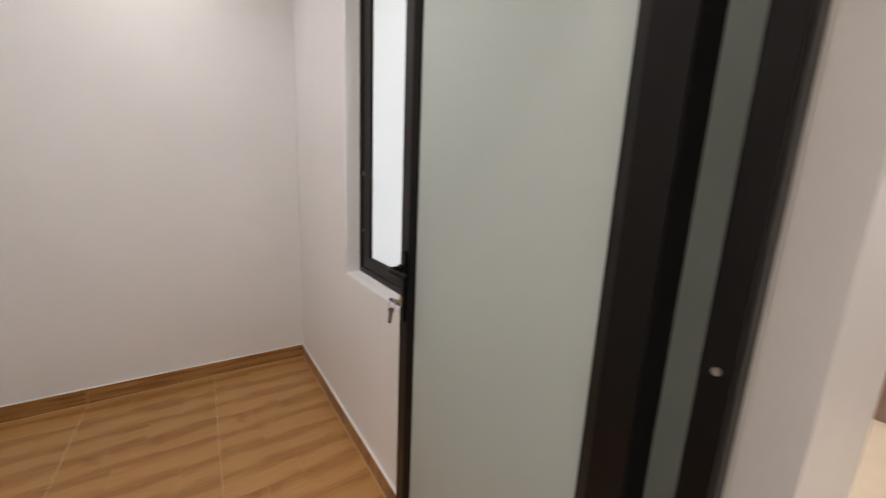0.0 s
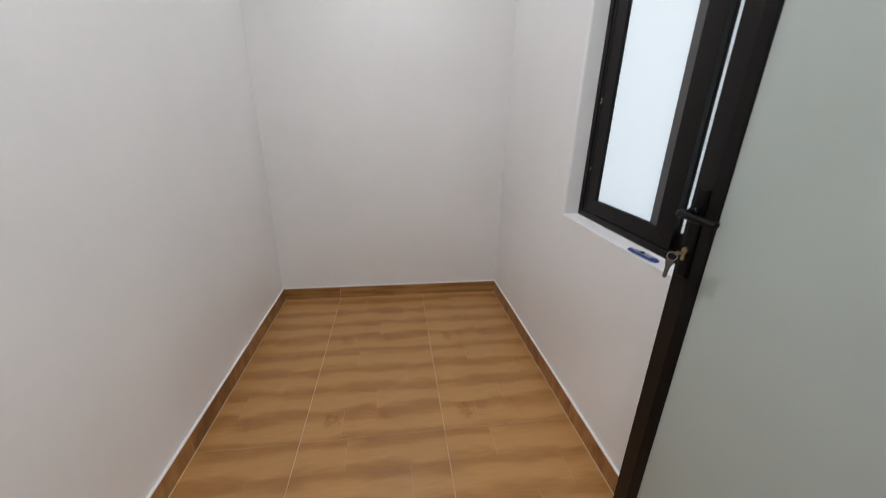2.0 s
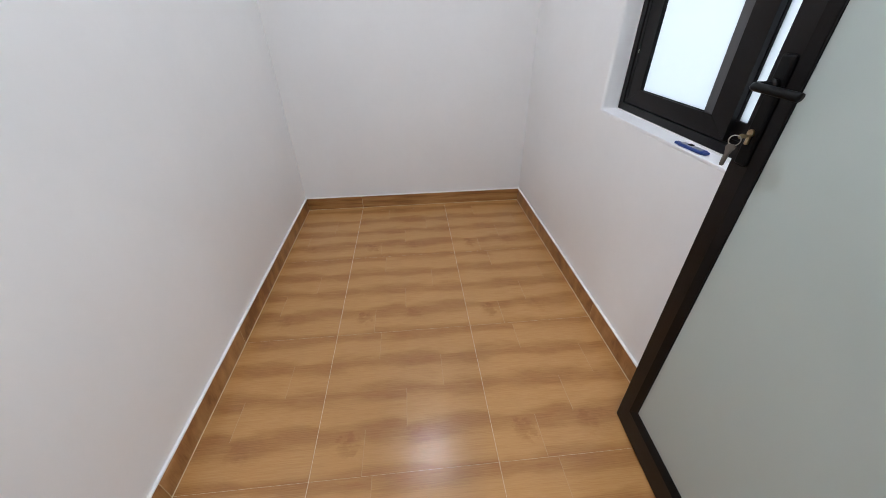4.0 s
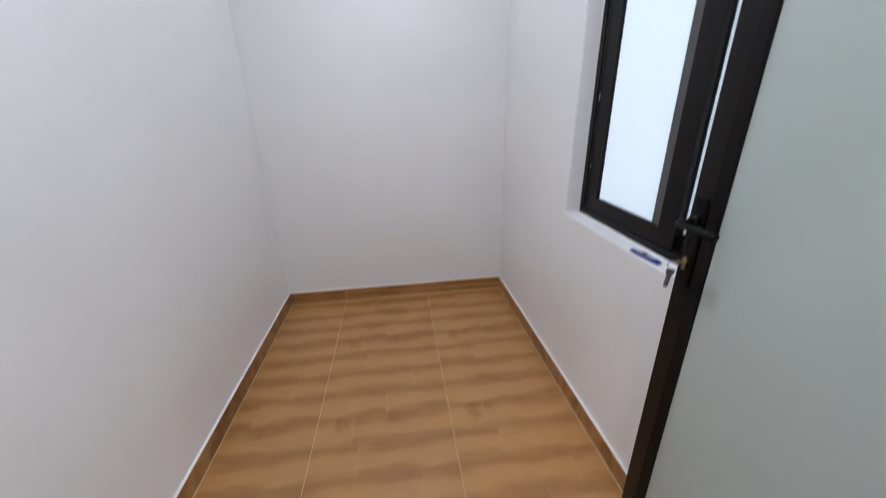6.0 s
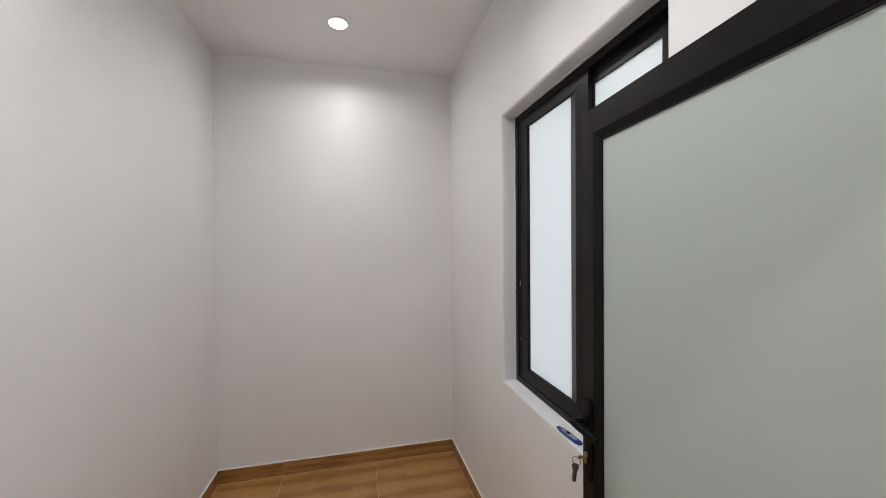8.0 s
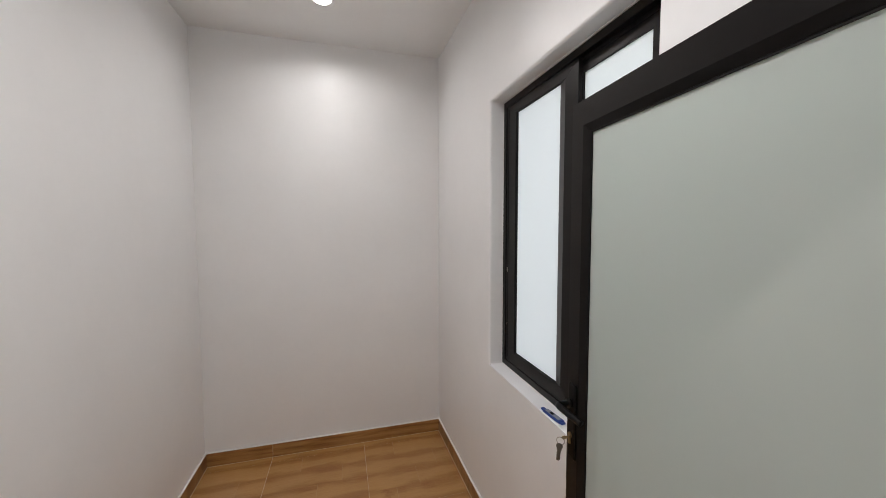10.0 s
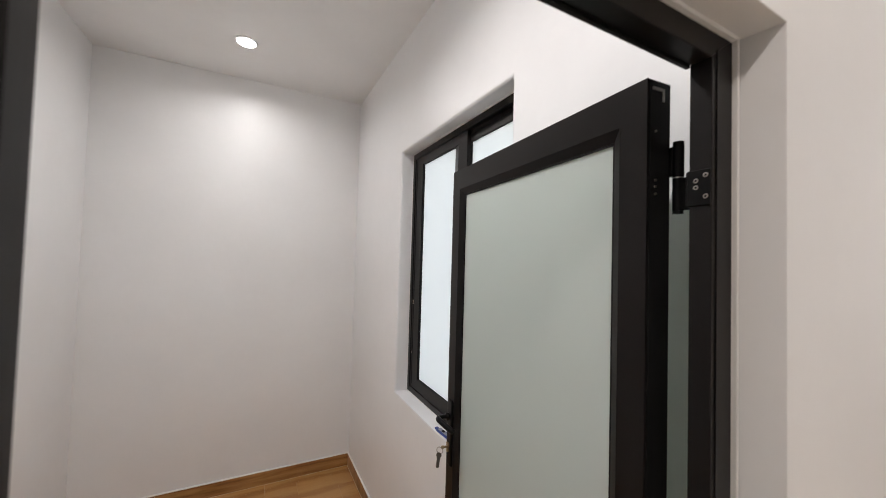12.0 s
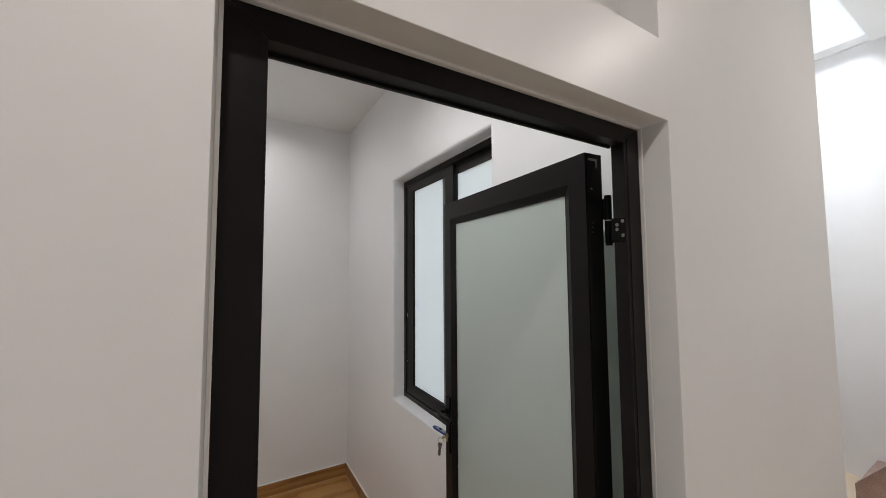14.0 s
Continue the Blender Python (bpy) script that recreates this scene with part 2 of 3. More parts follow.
# ---------------------------------------------------------------- mesh helpers


def box(bm, x0, x1, y0, y1, z0, z1, bevel=0.0, seg=1):
    got = bmesh.ops.create_cube(bm, size=1, matrix=Matrix.LocRotScale(((x0 + x1) / 2, (y0 + y1) / 2, (z0 + z1) / 2), None, (abs(x1 - x0), abs(y1 - y0), abs(z1 - z0))))
    if bevel:
        edges = {e for v in got["verts"] for e in v.link_edges}
        bmesh.ops.bevel(bm, geom=list(edges), offset=bevel, segments=seg, affect="EDGES", profile=0.5)
    return bm


def boxed(*args, **kw):
    return box(bmesh.new(), *args, **kw)


def slab(bm, pts, d0, d1, axis="x", bevel=0.0):
    """A flat polygon drawn out along an axis: pts are (y, z) for x and (x, z) for y."""
    ends = []
    for d in (d0, d1):
        ends.append([bm.verts.new((d, p, q) if axis == "x" else (p, d, q)) for p, q in pts])
    faces = [bm.faces.new(ends[0]), bm.faces.new(ends[1][::-1])]
    n = len(pts)
    for k in range(n):
        faces.append(bm.faces.new((ends[0][k], ends[1][k], ends[1][(k + 1) % n], ends[0][(k + 1) % n])))
    bmesh.ops.recalc_face_normals(bm, faces=faces)
    if bevel:
        edges = {e for f in faces for e in f.edges}
        bmesh.ops.bevel(bm, geom=list(edges), offset=bevel, segments=1, affect="EDGES", profile=0.5)
    return bm


def mitred(o, i):
    """Outlines of the four members between an outer and an inner rectangle (u0, u1, z0, z1), joined at 45 degrees."""
    a, b, c, d = o
    e, f, g, h = i
    return ([(a, c), (e, g), (e, h), (a, d)], [(b, c), (b, d), (f, h), (f, g)], [(a, d), (e, h), (f, h), (b, d)], [(a, c), (b, c), (f, g), (e, g)])


def cyl(bm, r0, r1, depth, m, n=32):
    bmesh.ops.create_cone(bm, cap_ends=True, segments=n, radius1=r0, radius2=r1, depth=depth, matrix=m)
    return bm


def tube(bm, pts, r, n=12, closed=False, flat=1.0):
    """A round bar along points, with domed ends."""
    pts = [Vector(p) for p in pts]
    rings = []
    side = None
    total = len(pts)
    for k, p in enumerate(pts):
        a, c = pts[(k - 1) % total] if closed or k else p, pts[(k + 1) % total] if closed or k < total - 1 else p
        d = (c - a).normalized()
        if side is None:
            side = d.orthogonal().normalized()
        side = (side - d * side.dot(d)).normalized()
        up = d.cross(side)
        rings.append([bm.verts.new(p + (side * math.cos(2 * math.pi * j / n) * flat + up * math.sin(2 * math.pi * j / n)) * r) for j in range(n)])
    for k in range(total if closed else total - 1):
        a, c = rings[k], rings[(k + 1) % total]
        for j in range(n):
            bm.faces.new((a[j], a[(j + 1) % n], c[(j + 1) % n], c[j]))
    if not closed:
        bm.faces.new(list(reversed(rings[0])))
        bm.faces.new(rings[-1])
    bmesh.ops.recalc_face_normals(bm, faces=bm.faces[:])
    return bm


def rounded(pts, steps=6):
    """Chaikin smoothing of a bent bar's centre line."""
    pts = [Vector(p) for p in pts]
    for _ in range(steps // 2):
        out = [pts[0]]
        for a, c in zip(pts, pts[1:]):
            out += [a.lerp(c, 0.25), a.lerp(c, 0.75)]
        pts = out + [pts[-1]]
    return pts


def mesh_of(name, bm, material, smooth=False):
    me = bpy.data.meshes.new(name)
    bm.to_mesh(me)
    bm.free()
    me.materials.append(material)
    if smooth:
        for f in me.polygons:
            f.use_smooth = True
    return me


def part(name, bm, material, parent=None, label="", smooth=False):
    ob = new(name, mesh_of(name, bm, material, smooth))
    ob.parent = parent
    return tagged(ob, label)


def thing(name, m, label, category, group="", kind=""):
    ob = new(name)
    ob.matrix_world = m
    ob.empty_display_size = 0.05
    return tagged(ob, label, category, group, kind)


def structure(name, bm, material, label, category):
    return tagged(part(name, bm, material), label, category, "", "structure")


def pierced(axis, a, c, u0, u1, z0, z1, holes=()):
    """A slab between a and c along the axis ('x' or 'y'), from u0 to u1 and z0 to z1, with rectangular openings cut through it."""
    bm = bmesh.new()
    us = sorted({u0, u1, *[h for q in holes for h in q[:2]]})
    zs = sorted({z0, z1, *[h for q in holes for h in q[2:]]})
    us, zs = [u for u in us if u0 <= u <= u1], [z for z in zs if z0 <= z <= z1]

    def inside(i, j):
        if not (0 <= i < len(us) - 1 and 0 <= j < len(zs) - 1):
            return False
        mu, mz = (us[i] + us[i + 1]) / 2, (zs[j] + zs[j + 1]) / 2
        return not any(q[0] < mu < q[1] and q[2] < mz < q[3] for q in holes)

    made = {}

    def vert(w, i, j):
        key = (w, i, j)
        if key not in made:
            d = a if w == 0 else c
            made[key] = bm.verts.new((d, us[i], zs[j]) if axis == "x" else (us[i], d, zs[j]))
        return made[key]

    for i in range(len(us) - 1):
        for j in range(len(zs) - 1):
            if not inside(i, j):
                continue
            for w in (0, 1):
                bm.faces.new([vert(w, *q) for q in ((i, j), (i + 1, j), (i + 1, j + 1), (i, j + 1))])
            for di, dj, p, q in ((-1, 0, (i, j), (i, j + 1)), (1, 0, (i + 1, j), (i + 1, j + 1)), (0, -1, (i, j), (i + 1, j)), (0, 1, (i, j + 1), (i + 1, j + 1))):
                if not inside(i + di, j + dj):
                    bm.faces.new([vert(0, *p), vert(0, *q), vert(1, *q), vert(1, *p)])
    bmesh.ops.recalc_face_normals(bm, faces=bm.faces[:])
    return bm


def soften(ob, width=0.004):
    mod = ob.modifiers.new("worn_edges", "BEVEL")
    mod.width, mod.segments, mod.limit_method, mod.angle_limit = width, 3, "ANGLE", radians(40)
    return ob


# ---------------------------------------------------------------- structure
def askew(bm, k):
    """The side walls open a little towards the door."""
    for v in bm.verts:
        v.co.x += k * max(0.0, -v.co.y)
    return bm


WIN = (-2.011, -1.000, 0.919, 2.299)       # window opening: y, y, z, z
DOOR = (-0.892, -0.087, -0.01, 2.030)      # door opening: x, x, z, z
XE = 0.95                                   # end of the wall beside the door

soften(structure("wall_north", pierced("y", 0.0, 0.14, -W - 0.17, 0.22, -0.2, H + 0.05), WALL, "white painted plaster wall at the far end of the room", "wall"))
soften(structure("wall_west", askew(pierced("x", -W - 0.15, -W, YI - 0.03, 0.05, -0.2, H + 0.05), -0.006), WALL, "white painted plaster wall along the small room", "wall"))
soften(structure("wall_east", askew(pierced("x", 0.0, 0.19, YI - 0.03, 0.05, -0.2, H + 0.05, [WIN]), 0.007), WALL, "white painted plaster wall with a window opening", "wall"), 0.011)
bm = pierced("y", YO, YI, -2.6, XE, -0.012, H, [DOOR, (DOOR[0], -0.095, 2.208, 2.62)])
for v in bm.verts:                       # the plaster reveal flares on the hinge side
    if v.co.y < YO + 0.001 and abs(v.co.x - DOOR[1]) < 0.001 and v.co.z < 2.1:
        v.co.x += 0.014
soften(structure("wall_south", bm, WALL, "white painted plaster wall with a doorway", "wall"), 0.016)
structure("ceiling", boxed(-W - 0.15, 0.2, YO, 0.14, H, H + 0.12), CEIL, "white painted plaster ceiling of the small room", "ceiling")

# hall and stairwell, plain walls that close the place
structure("floor_hall", boxed(-2.6, 3.66, -4.6, YI, -0.2, -0.012), HALL_TILE, "beige glazed floor of the hall outside the room", "floor")
structure("floor_stairwell", boxed(XE, 3.66, YI, -2.05, -0.2, -0.012), HALL_TILE, "beige glazed floor of the stairwell", "floor")
structure("wall_hall_south", boxed(-2.6, 3.66, -4.74, -4.6, -0.2, 3.6), WALL, "white painted hall wall", "wall")
structure("wall_hall_west", boxed(-2.74, -2.6, -4.6, YI, -0.2, H), WALL, "white painted hall wall", "wall")
structure("ceiling_hall", boxed(-2.6, XE, -4.6, YO, H, H + 0.12), CEIL, "white painted hall ceiling", "ceiling")
structure("wall_stair_north", boxed(XE, 3.66, -2.05, -1.9, -0.2, 3.6), WALL, "white painted stairwell wall in daylight", "wall")
structure("wall_stair_return", boxed(XE - 0.12, XE, YI, -1.9, -0.2, 3.6), WALL, "white painted wall return beside the stairwell", "wall")
structure("wall_stair_east", boxed(3.66, 3.8, -4.6, -1.9, -0.2, 3.6), WALL, "bright white stairwell wall under the skylight", "wall")
structure("wall_over_hall", boxed(XE - 0.12, XE, -4.6, YI, H + 0.12, 3.6), WALL, "white painted wall above the hall ceiling", "wall")
bm = bmesh.new()
box(bm, XE - 0.12, 1.9, -4.6, -1.9, 3.6, 3.72)
box(bm, 3.63, 3.8, -4.6, -1.9, 3.6, 3.72)
box(bm, 1.9, 3.63, -4.6, -2.48, 3.6, 3.72)
box(bm, 1.9, 3.63, -2.10, -1.9, 3.6, 3.72)
structure("ceiling_stair", bm, CEIL, "white stairwell ceiling with a skylight opening", "ceiling")
structure("niche_panel", boxed(DOOR[0], -0.095, YI - 0.02, YI, 2.208, 2.62), WALL, "plastered panel that closes the recess above the doorway", "wall")
# frosted skylight pane
structure("skylight", boxed(1.9, 3.63, -2.48, -2.10, 3.66, 3.67), SKY_GLASS, "white frosted skylight pane in the stairwell ceiling", "skylight")
# outside
structure("ground", boxed(-80, 80, -80, 80, -0.4, -0.21), CEMENT, "grey paved ground around the building", "ground")


def granite_stair():
    """Stone flight of the stairwell: closed stringer with treads."""
    st = thing("staircase", pose(3.0, -2.33, -0.012), "brown pink granite staircase in the bright stairwell", "staircase")
    run, rise, n = 0.15, 0.185, 6
    bm = bmesh.new()
    prof = [(0.0, 0.0), (0.0, 0.19)] + [(-run * n, 0.19 + rise * n), (-run * n, 0.0)]
    lo = [bm.verts.new((0, y, z)) for y, z in prof]
    hi = [bm.verts.new((0.06, y, z)) for y, z in prof]
    bm.faces.new(lo)
    bm.faces.new(hi[::-1])
    for k in range(4):
        bm.faces.new((lo[k], lo[(k + 1) % 4], hi[(k + 1) % 4], hi[k]))
    bmesh.ops.recalc_face_normals(bm, faces=bm.faces[:])
    part("stringer", bm, STONE, st)
    for k in range(n):
        part("step", boxed(0.06, 0.64, -run * (k + 1), -run * k, 0.0, rise * (k + 1), bevel=0.006), STONE, st)
    return st


granite_stair()

# ---------------------------------------------------------------- door frame


def door_frame():
    fr = thing("door_frame", pose((DOOR[0] + DOOR[1]) / 2, -2.66, 0), "dark brown powder-coated aluminium door frame in the doorway", "door frame", kind="structure")
    ox, oy = fr.location.x, fr.location.y
    f, b, lip = -2.678 - oy, YI + 0.004 - oy, -2.648 - oy

    L, R, T = DOOR[0] - ox, DOOR[1] - ox, DOOR[3]
    il, ir, it = -0.841 - ox, -0.147 - ox, 1.988
    lo = -0.012
    near = mitred((L, R, lo - 0.05, T), (il, ir, lo - 0.05, it))
    deep = mitred((L, R, lo - 0.05, T), (il - 0.022, ir + 0.022, lo - 0.05, it + 0.02))
    for name, k in (("jamb", 0), ("jamb", 1), ("head", 2)):
        bm = bmesh.new()
        slab(bm, [(x, max(z, lo)) for x, z in near[k]], f, lip, "y", 0.0009)
        slab(bm, [(x, max(z, lo)) for x, z in deep[k]], lip, b - 0.014, "y")
        if k == 1:
            box(bm, ir + 0.010, ir + 0.016, f - 0.002, f, lo, T - 0.03, bevel=0.0006)
        part(name, bm, FRAME, fr)
    bm = bmesh.new()
    for x0, x1, z0, z1 in ((L, L + 0.005, lo, T), (R - 0.005, R, lo, T), (L + 0.005, R - 0.005, T - 0.006, T)):
        box(bm, x0, x1, f - 0.008, f + 0.003, z0, z1, bevel=0.001)
    part("sealant", bm, CAULK, fr, "white sealant bead")
    part("screw_cap", cyl(bmesh.new(), 0.0055, 0.0042, 0.003, pose(ir - 0.001, (f + lip) / 2, 1.225, 0, -90, 0), 20), STEEL, fr, "small steel screw cap")
    bm = boxed(il, ir, lip, lip + 0.006, it - 0.004, it + 0.004)
    part("gasket", bm, RUBBER, fr)
    return fr


door_frame()


def ring_screw(y, z):
    """A countersunk screw: bright rim round a dark recess."""
    rim = [(-0.0339, y + 0.0026 * math.cos(a), z + 0.0026 * math.sin(a)) for a in [2 * math.pi * j / 14 for j in range(14)]]
    return tube(bmesh.new(), rim, 0.0010, 6, True)


def door_hinge(z):
    hg = thing("door_hinge", pose(-0.117, -2.6155, z), "black two-leaf door hinge with four steel screws", "hinge", "hinges of the door")
    bm = bmesh.new()
    cyl(bm, 0.0082, 0.0082, 0.054, pose(0, 0, 0.028), 20)
    cyl(bm, 0.0070, 0.0082, 0.004, pose(0, 0, 0.057), 20)
    part("upper_knuckle", bm, BLACK, hg)
    bm = bmesh.new()
    cyl(bm, 0.0082, 0.0082, 0.053, pose(0, 0, -0.0275), 20)
    cyl(bm, 0.0082, 0.0070, 0.004, pose(0, 0, -0.056), 20)
    part("lower_knuckle", bm, BLACK, hg)
    part("pin_ring", cyl(bmesh.new(), 0.0088, 0.0088, 0.002, pose(0, 0, 0.0), 20), STEEL, hg, "steel washer")
    bm = boxed(-0.0335, -0.0302, -0.0625, -0.0310, -0.054, -0.001, bevel=0.0010)
    box(bm, -0.0320, -0.004, -0.0316, -0.0285, -0.053, -0.002, bevel=0.0008)
    box(bm, -0.0050, 0.0030, -0.0300, -0.0040, -0.053, -0.002, bevel=0.0008)
    plate = part("frame_plate", bm, BLACK, hg)
    for y, h in ((-0.0565, -0.010), (-0.0435, -0.017), (-0.0435, -0.027), (-0.0565, -0.041)):
        part("screw", ring_screw(y, h), STEEL, plate, "bright rimmed screw head", True)
    part("leaf_plate", boxed(-0.006, 0.004, 0.0068, 0.0150, 0.004, 0.052, bevel=0.001), BLACK, hg)
    return hg


for z in (1.826, 0.25):
    door_hinge(z)

# ---------------------------------------------------------------- door leaf
LEAF = pose(-0.172, -2.598, 0.008, 0, 0, -3.75)
LW, LT, LH = 0.725, 0.055, 1.977
GY0, GY1, GZ0, GZ1 = 0.070, 0.655, 0.112, 1.893


def sloped(pts, outer, x_outer, x_inner, x_back):
    """A bead whose face falls back from the outer rectangle towards the glass; pts are its outline in (y, z)."""
    bm = bmesh.new()
    a, b, c, d = outer
    front = [bm.verts.new((x_outer if min(abs(p - a), abs(p - b), abs(q - c), abs(q - d)) < 1e-6 else x_inner, p, q)) for p, q in pts]
    rear = [bm.verts.new((x_back, p, q)) for p, q in pts]
    bm.faces.new(front)
    bm.faces.new(rear[::-1])
    for k in range(4):
        bm.faces.new((front[k], rear[k], rear[(k + 1) % 4], front[(k + 1) % 4]))
    bmesh.ops.recalc_face_normals(bm, faces=bm.faces[:])
    return bm


def door_leaf():
    d = thing("door_1", LEAF, "open door leaf of dark aluminium with milky glass", "door", kind="structure")
    outer, inner, edge = (0, LW, 0, LH), (GY0 - 0.019, GY1 + 0.019, GZ0 - 0.019, GZ1 + 0.019), (GY0, GY1, GZ0, GZ1)
    for name, pts in zip(("hinge_stile", "lock_stile", "top_rail", "bottom_rail"), mitred(outer, inner)):
        part(name, slab(bmesh.new(), pts, 0, LT), FRAME, d)
    for pts in mitred(inner, edge):
        part("glazing_bead", sloped(pts, inner, -0.0004, 0.0095, LT), FRAME, d)
    bm = bmesh.new()
    for pts in mitred(edge, (GY0 + 0.004, GY1 - 0.004, GZ0 + 0.004, GZ1 - 0.004)):
        slab(bm, pts, 0.0105, 0.0135, "x")
    part("gasket", bm, RUBBER, d, "black glazing gasket")
    part("glass", boxed(0.014, 0.022, GY0 - 0.006, GY1 + 0.006, GZ0 - 0.006, GZ1 + 0.006), DOOR_GLASS, d, "milky green-white opal glass")
    # hinge edge: a sunk channel with a corner cleat and bolt holes
    bm = bmesh.new()
    box(bm, 0.004, LT - 0.004, -0.0025, 0.0, 0.002, LH - 0.002)
    part("edge_channel", bm, RUBBER, d, "black channel along the hinge edge")
    bm = bmesh.new()
    box(bm, 0.008, 0.036, -0.004, -0.0026, LH - 0.018, LH - 0.013)
    box(bm, 0.031, 0.036, -0.004, -0.0026, LH - 0.034, LH - 0.018)
    part("corner_cleat", bm, STEEL, d, "bare metal corner cleat")
    for z in (0.085, 0.165, 0.175, 0.187):
        part("screw", cyl(bmesh.new(), 0.0022, 0.0022, 0.002, pose(0.016, -0.0034, LH - z, 90, 0, 0), 10), STEEL, d, "small steel screw")
    # lever handle on a long plate
    hy = 0.692
    plate = part("handle_plate", boxed(-0.009, 0, hy - 0.018, hy + 0.018, 0.998, 1.212, bevel=0.006, seg=3), BLACK, d)
    bm = bmesh.new()
    cyl(bm, 0.013, 0.011, 0.012, pose(-0.014, hy, 1.158, 0, 90, 0), 24)
    tube(bm, rounded([(-0.010, hy, 1.158), (-0.036, hy + 0.003, 1.158), (-0.051, hy + 0.001, 1.158), (-0.051, hy - 0.022, 1.157), (-0.046, hy - 0.060, 1.156), (-0.041, hy - 0.097, 1.154)], 6), 0.0086, 16, False, 0.8)
    part("lever", bm, BLACK, plate, "black curved lever", True)
    bm = bmesh.new()
    cyl(bm, 0.0080, 0.0080, 0.007, pose(-0.0098, hy + 0.001, 1.066, 0, 90, 0), 20)
    box(bm, -0.015, -0.008, hy - 0.003, hy + 0.005, 1.042, 1.066, bevel=0.002, seg=2)
    part("lock_cylinder", bm, BRASS, plate, "brass lock cylinder")
    part("latch_plate", boxed(0.010, 0.034, LW, LW + 0.002, 1.02, 1.20, bevel=0.0008), STEEL, d, "steel latch plate")
    return d


door_leaf()


def key_blade(bm, m):
    """A flat key: bow with a hole, shank and teeth, along -z from its ring hole."""
    b2 = bmesh.new()
    cyl(b2, 0.0088, 0.0088, 0.0026, pose(0, 0, -0.008, 0, 90, 0), 18)
    box(b2, -0.0014, 0.0014, -0.0060, 0.0060, -0.022, -0.010, bevel=0.0010)
    box(b2, -0.0013, 0.0013, -0.0042, 0.0042, -0.054, -0.021, bevel=0.0006)
    for k in range(4):
        box(b2, -0.0009, 0.0009, 0.0040, 0.0055, -0.050 + 0.006 * k, -0.047 + 0.006 * k)
    bmesh.ops.transform(b2, matrix=m, verts=b2.verts[:])
    me = bpy.data.meshes.new("tmp")
    b2.to_mesh(me)
    b2.free()
    bm.from_mesh(me)
    bpy.data.meshes.remove(me)
    return bm


def keys():
    k = thing("bunch_of_keys", LEAF @ pose(-0.018, 0.693, 1.060), "dull steel keys on a ring hanging from the door lock", "keys")
    bm = key_blade(bmesh.new(), pose(-0.022, 0, 0, 0, -90, 0) @ pose(0, 0, 0, 0, 0, 90))
    bmesh.ops.scale(bm, vec=(0.75, 0.6, 0.6), verts=bm.verts[:])
    part("inserted_key", bm, BRASS, k)
    ring = [(-0.021 + 0.0078 * math.sin(a), -0.0070 * math.sin(a), -0.008 + 0.0105 * math.cos(a)) for a in [2 * math.pi * j / 20 for j in range(20)]]
    part("key_ring", tube(bmesh.new(), ring, 0.0011, 8, True), STEEL, k, "", True)
    part("hanging_key", key_blade(bmesh.new(), pose(-0.021, 0.000, -0.0165, 5, 4, 38) @ Matrix.Scale(0.84, 4)), KEY_STEEL, k)
    part("spare_key", key_blade(bmesh.new(), pose(-0.024, 0.002, -0.0165, 2, 9, 46) @ Matrix.Scale(0.84, 4)), KEY_STEEL, k)
    return k


keys()

# ---------------------------------------------------------------- window


def ring_of(bm, x0, x1, y0, y1, z0, z1, left, right, bottom, top, bevel=0.0015):
    """Four mitred-looking members round an opening; y0 is the southern side."""
    for pts in mitred((y0, y1, z0, z1), (y0 + right, y1 - left, z0 + bottom, z1 - top)):
        slab(bm, pts, x0, x1, "x", min(bevel, 0.0005))
    return bm


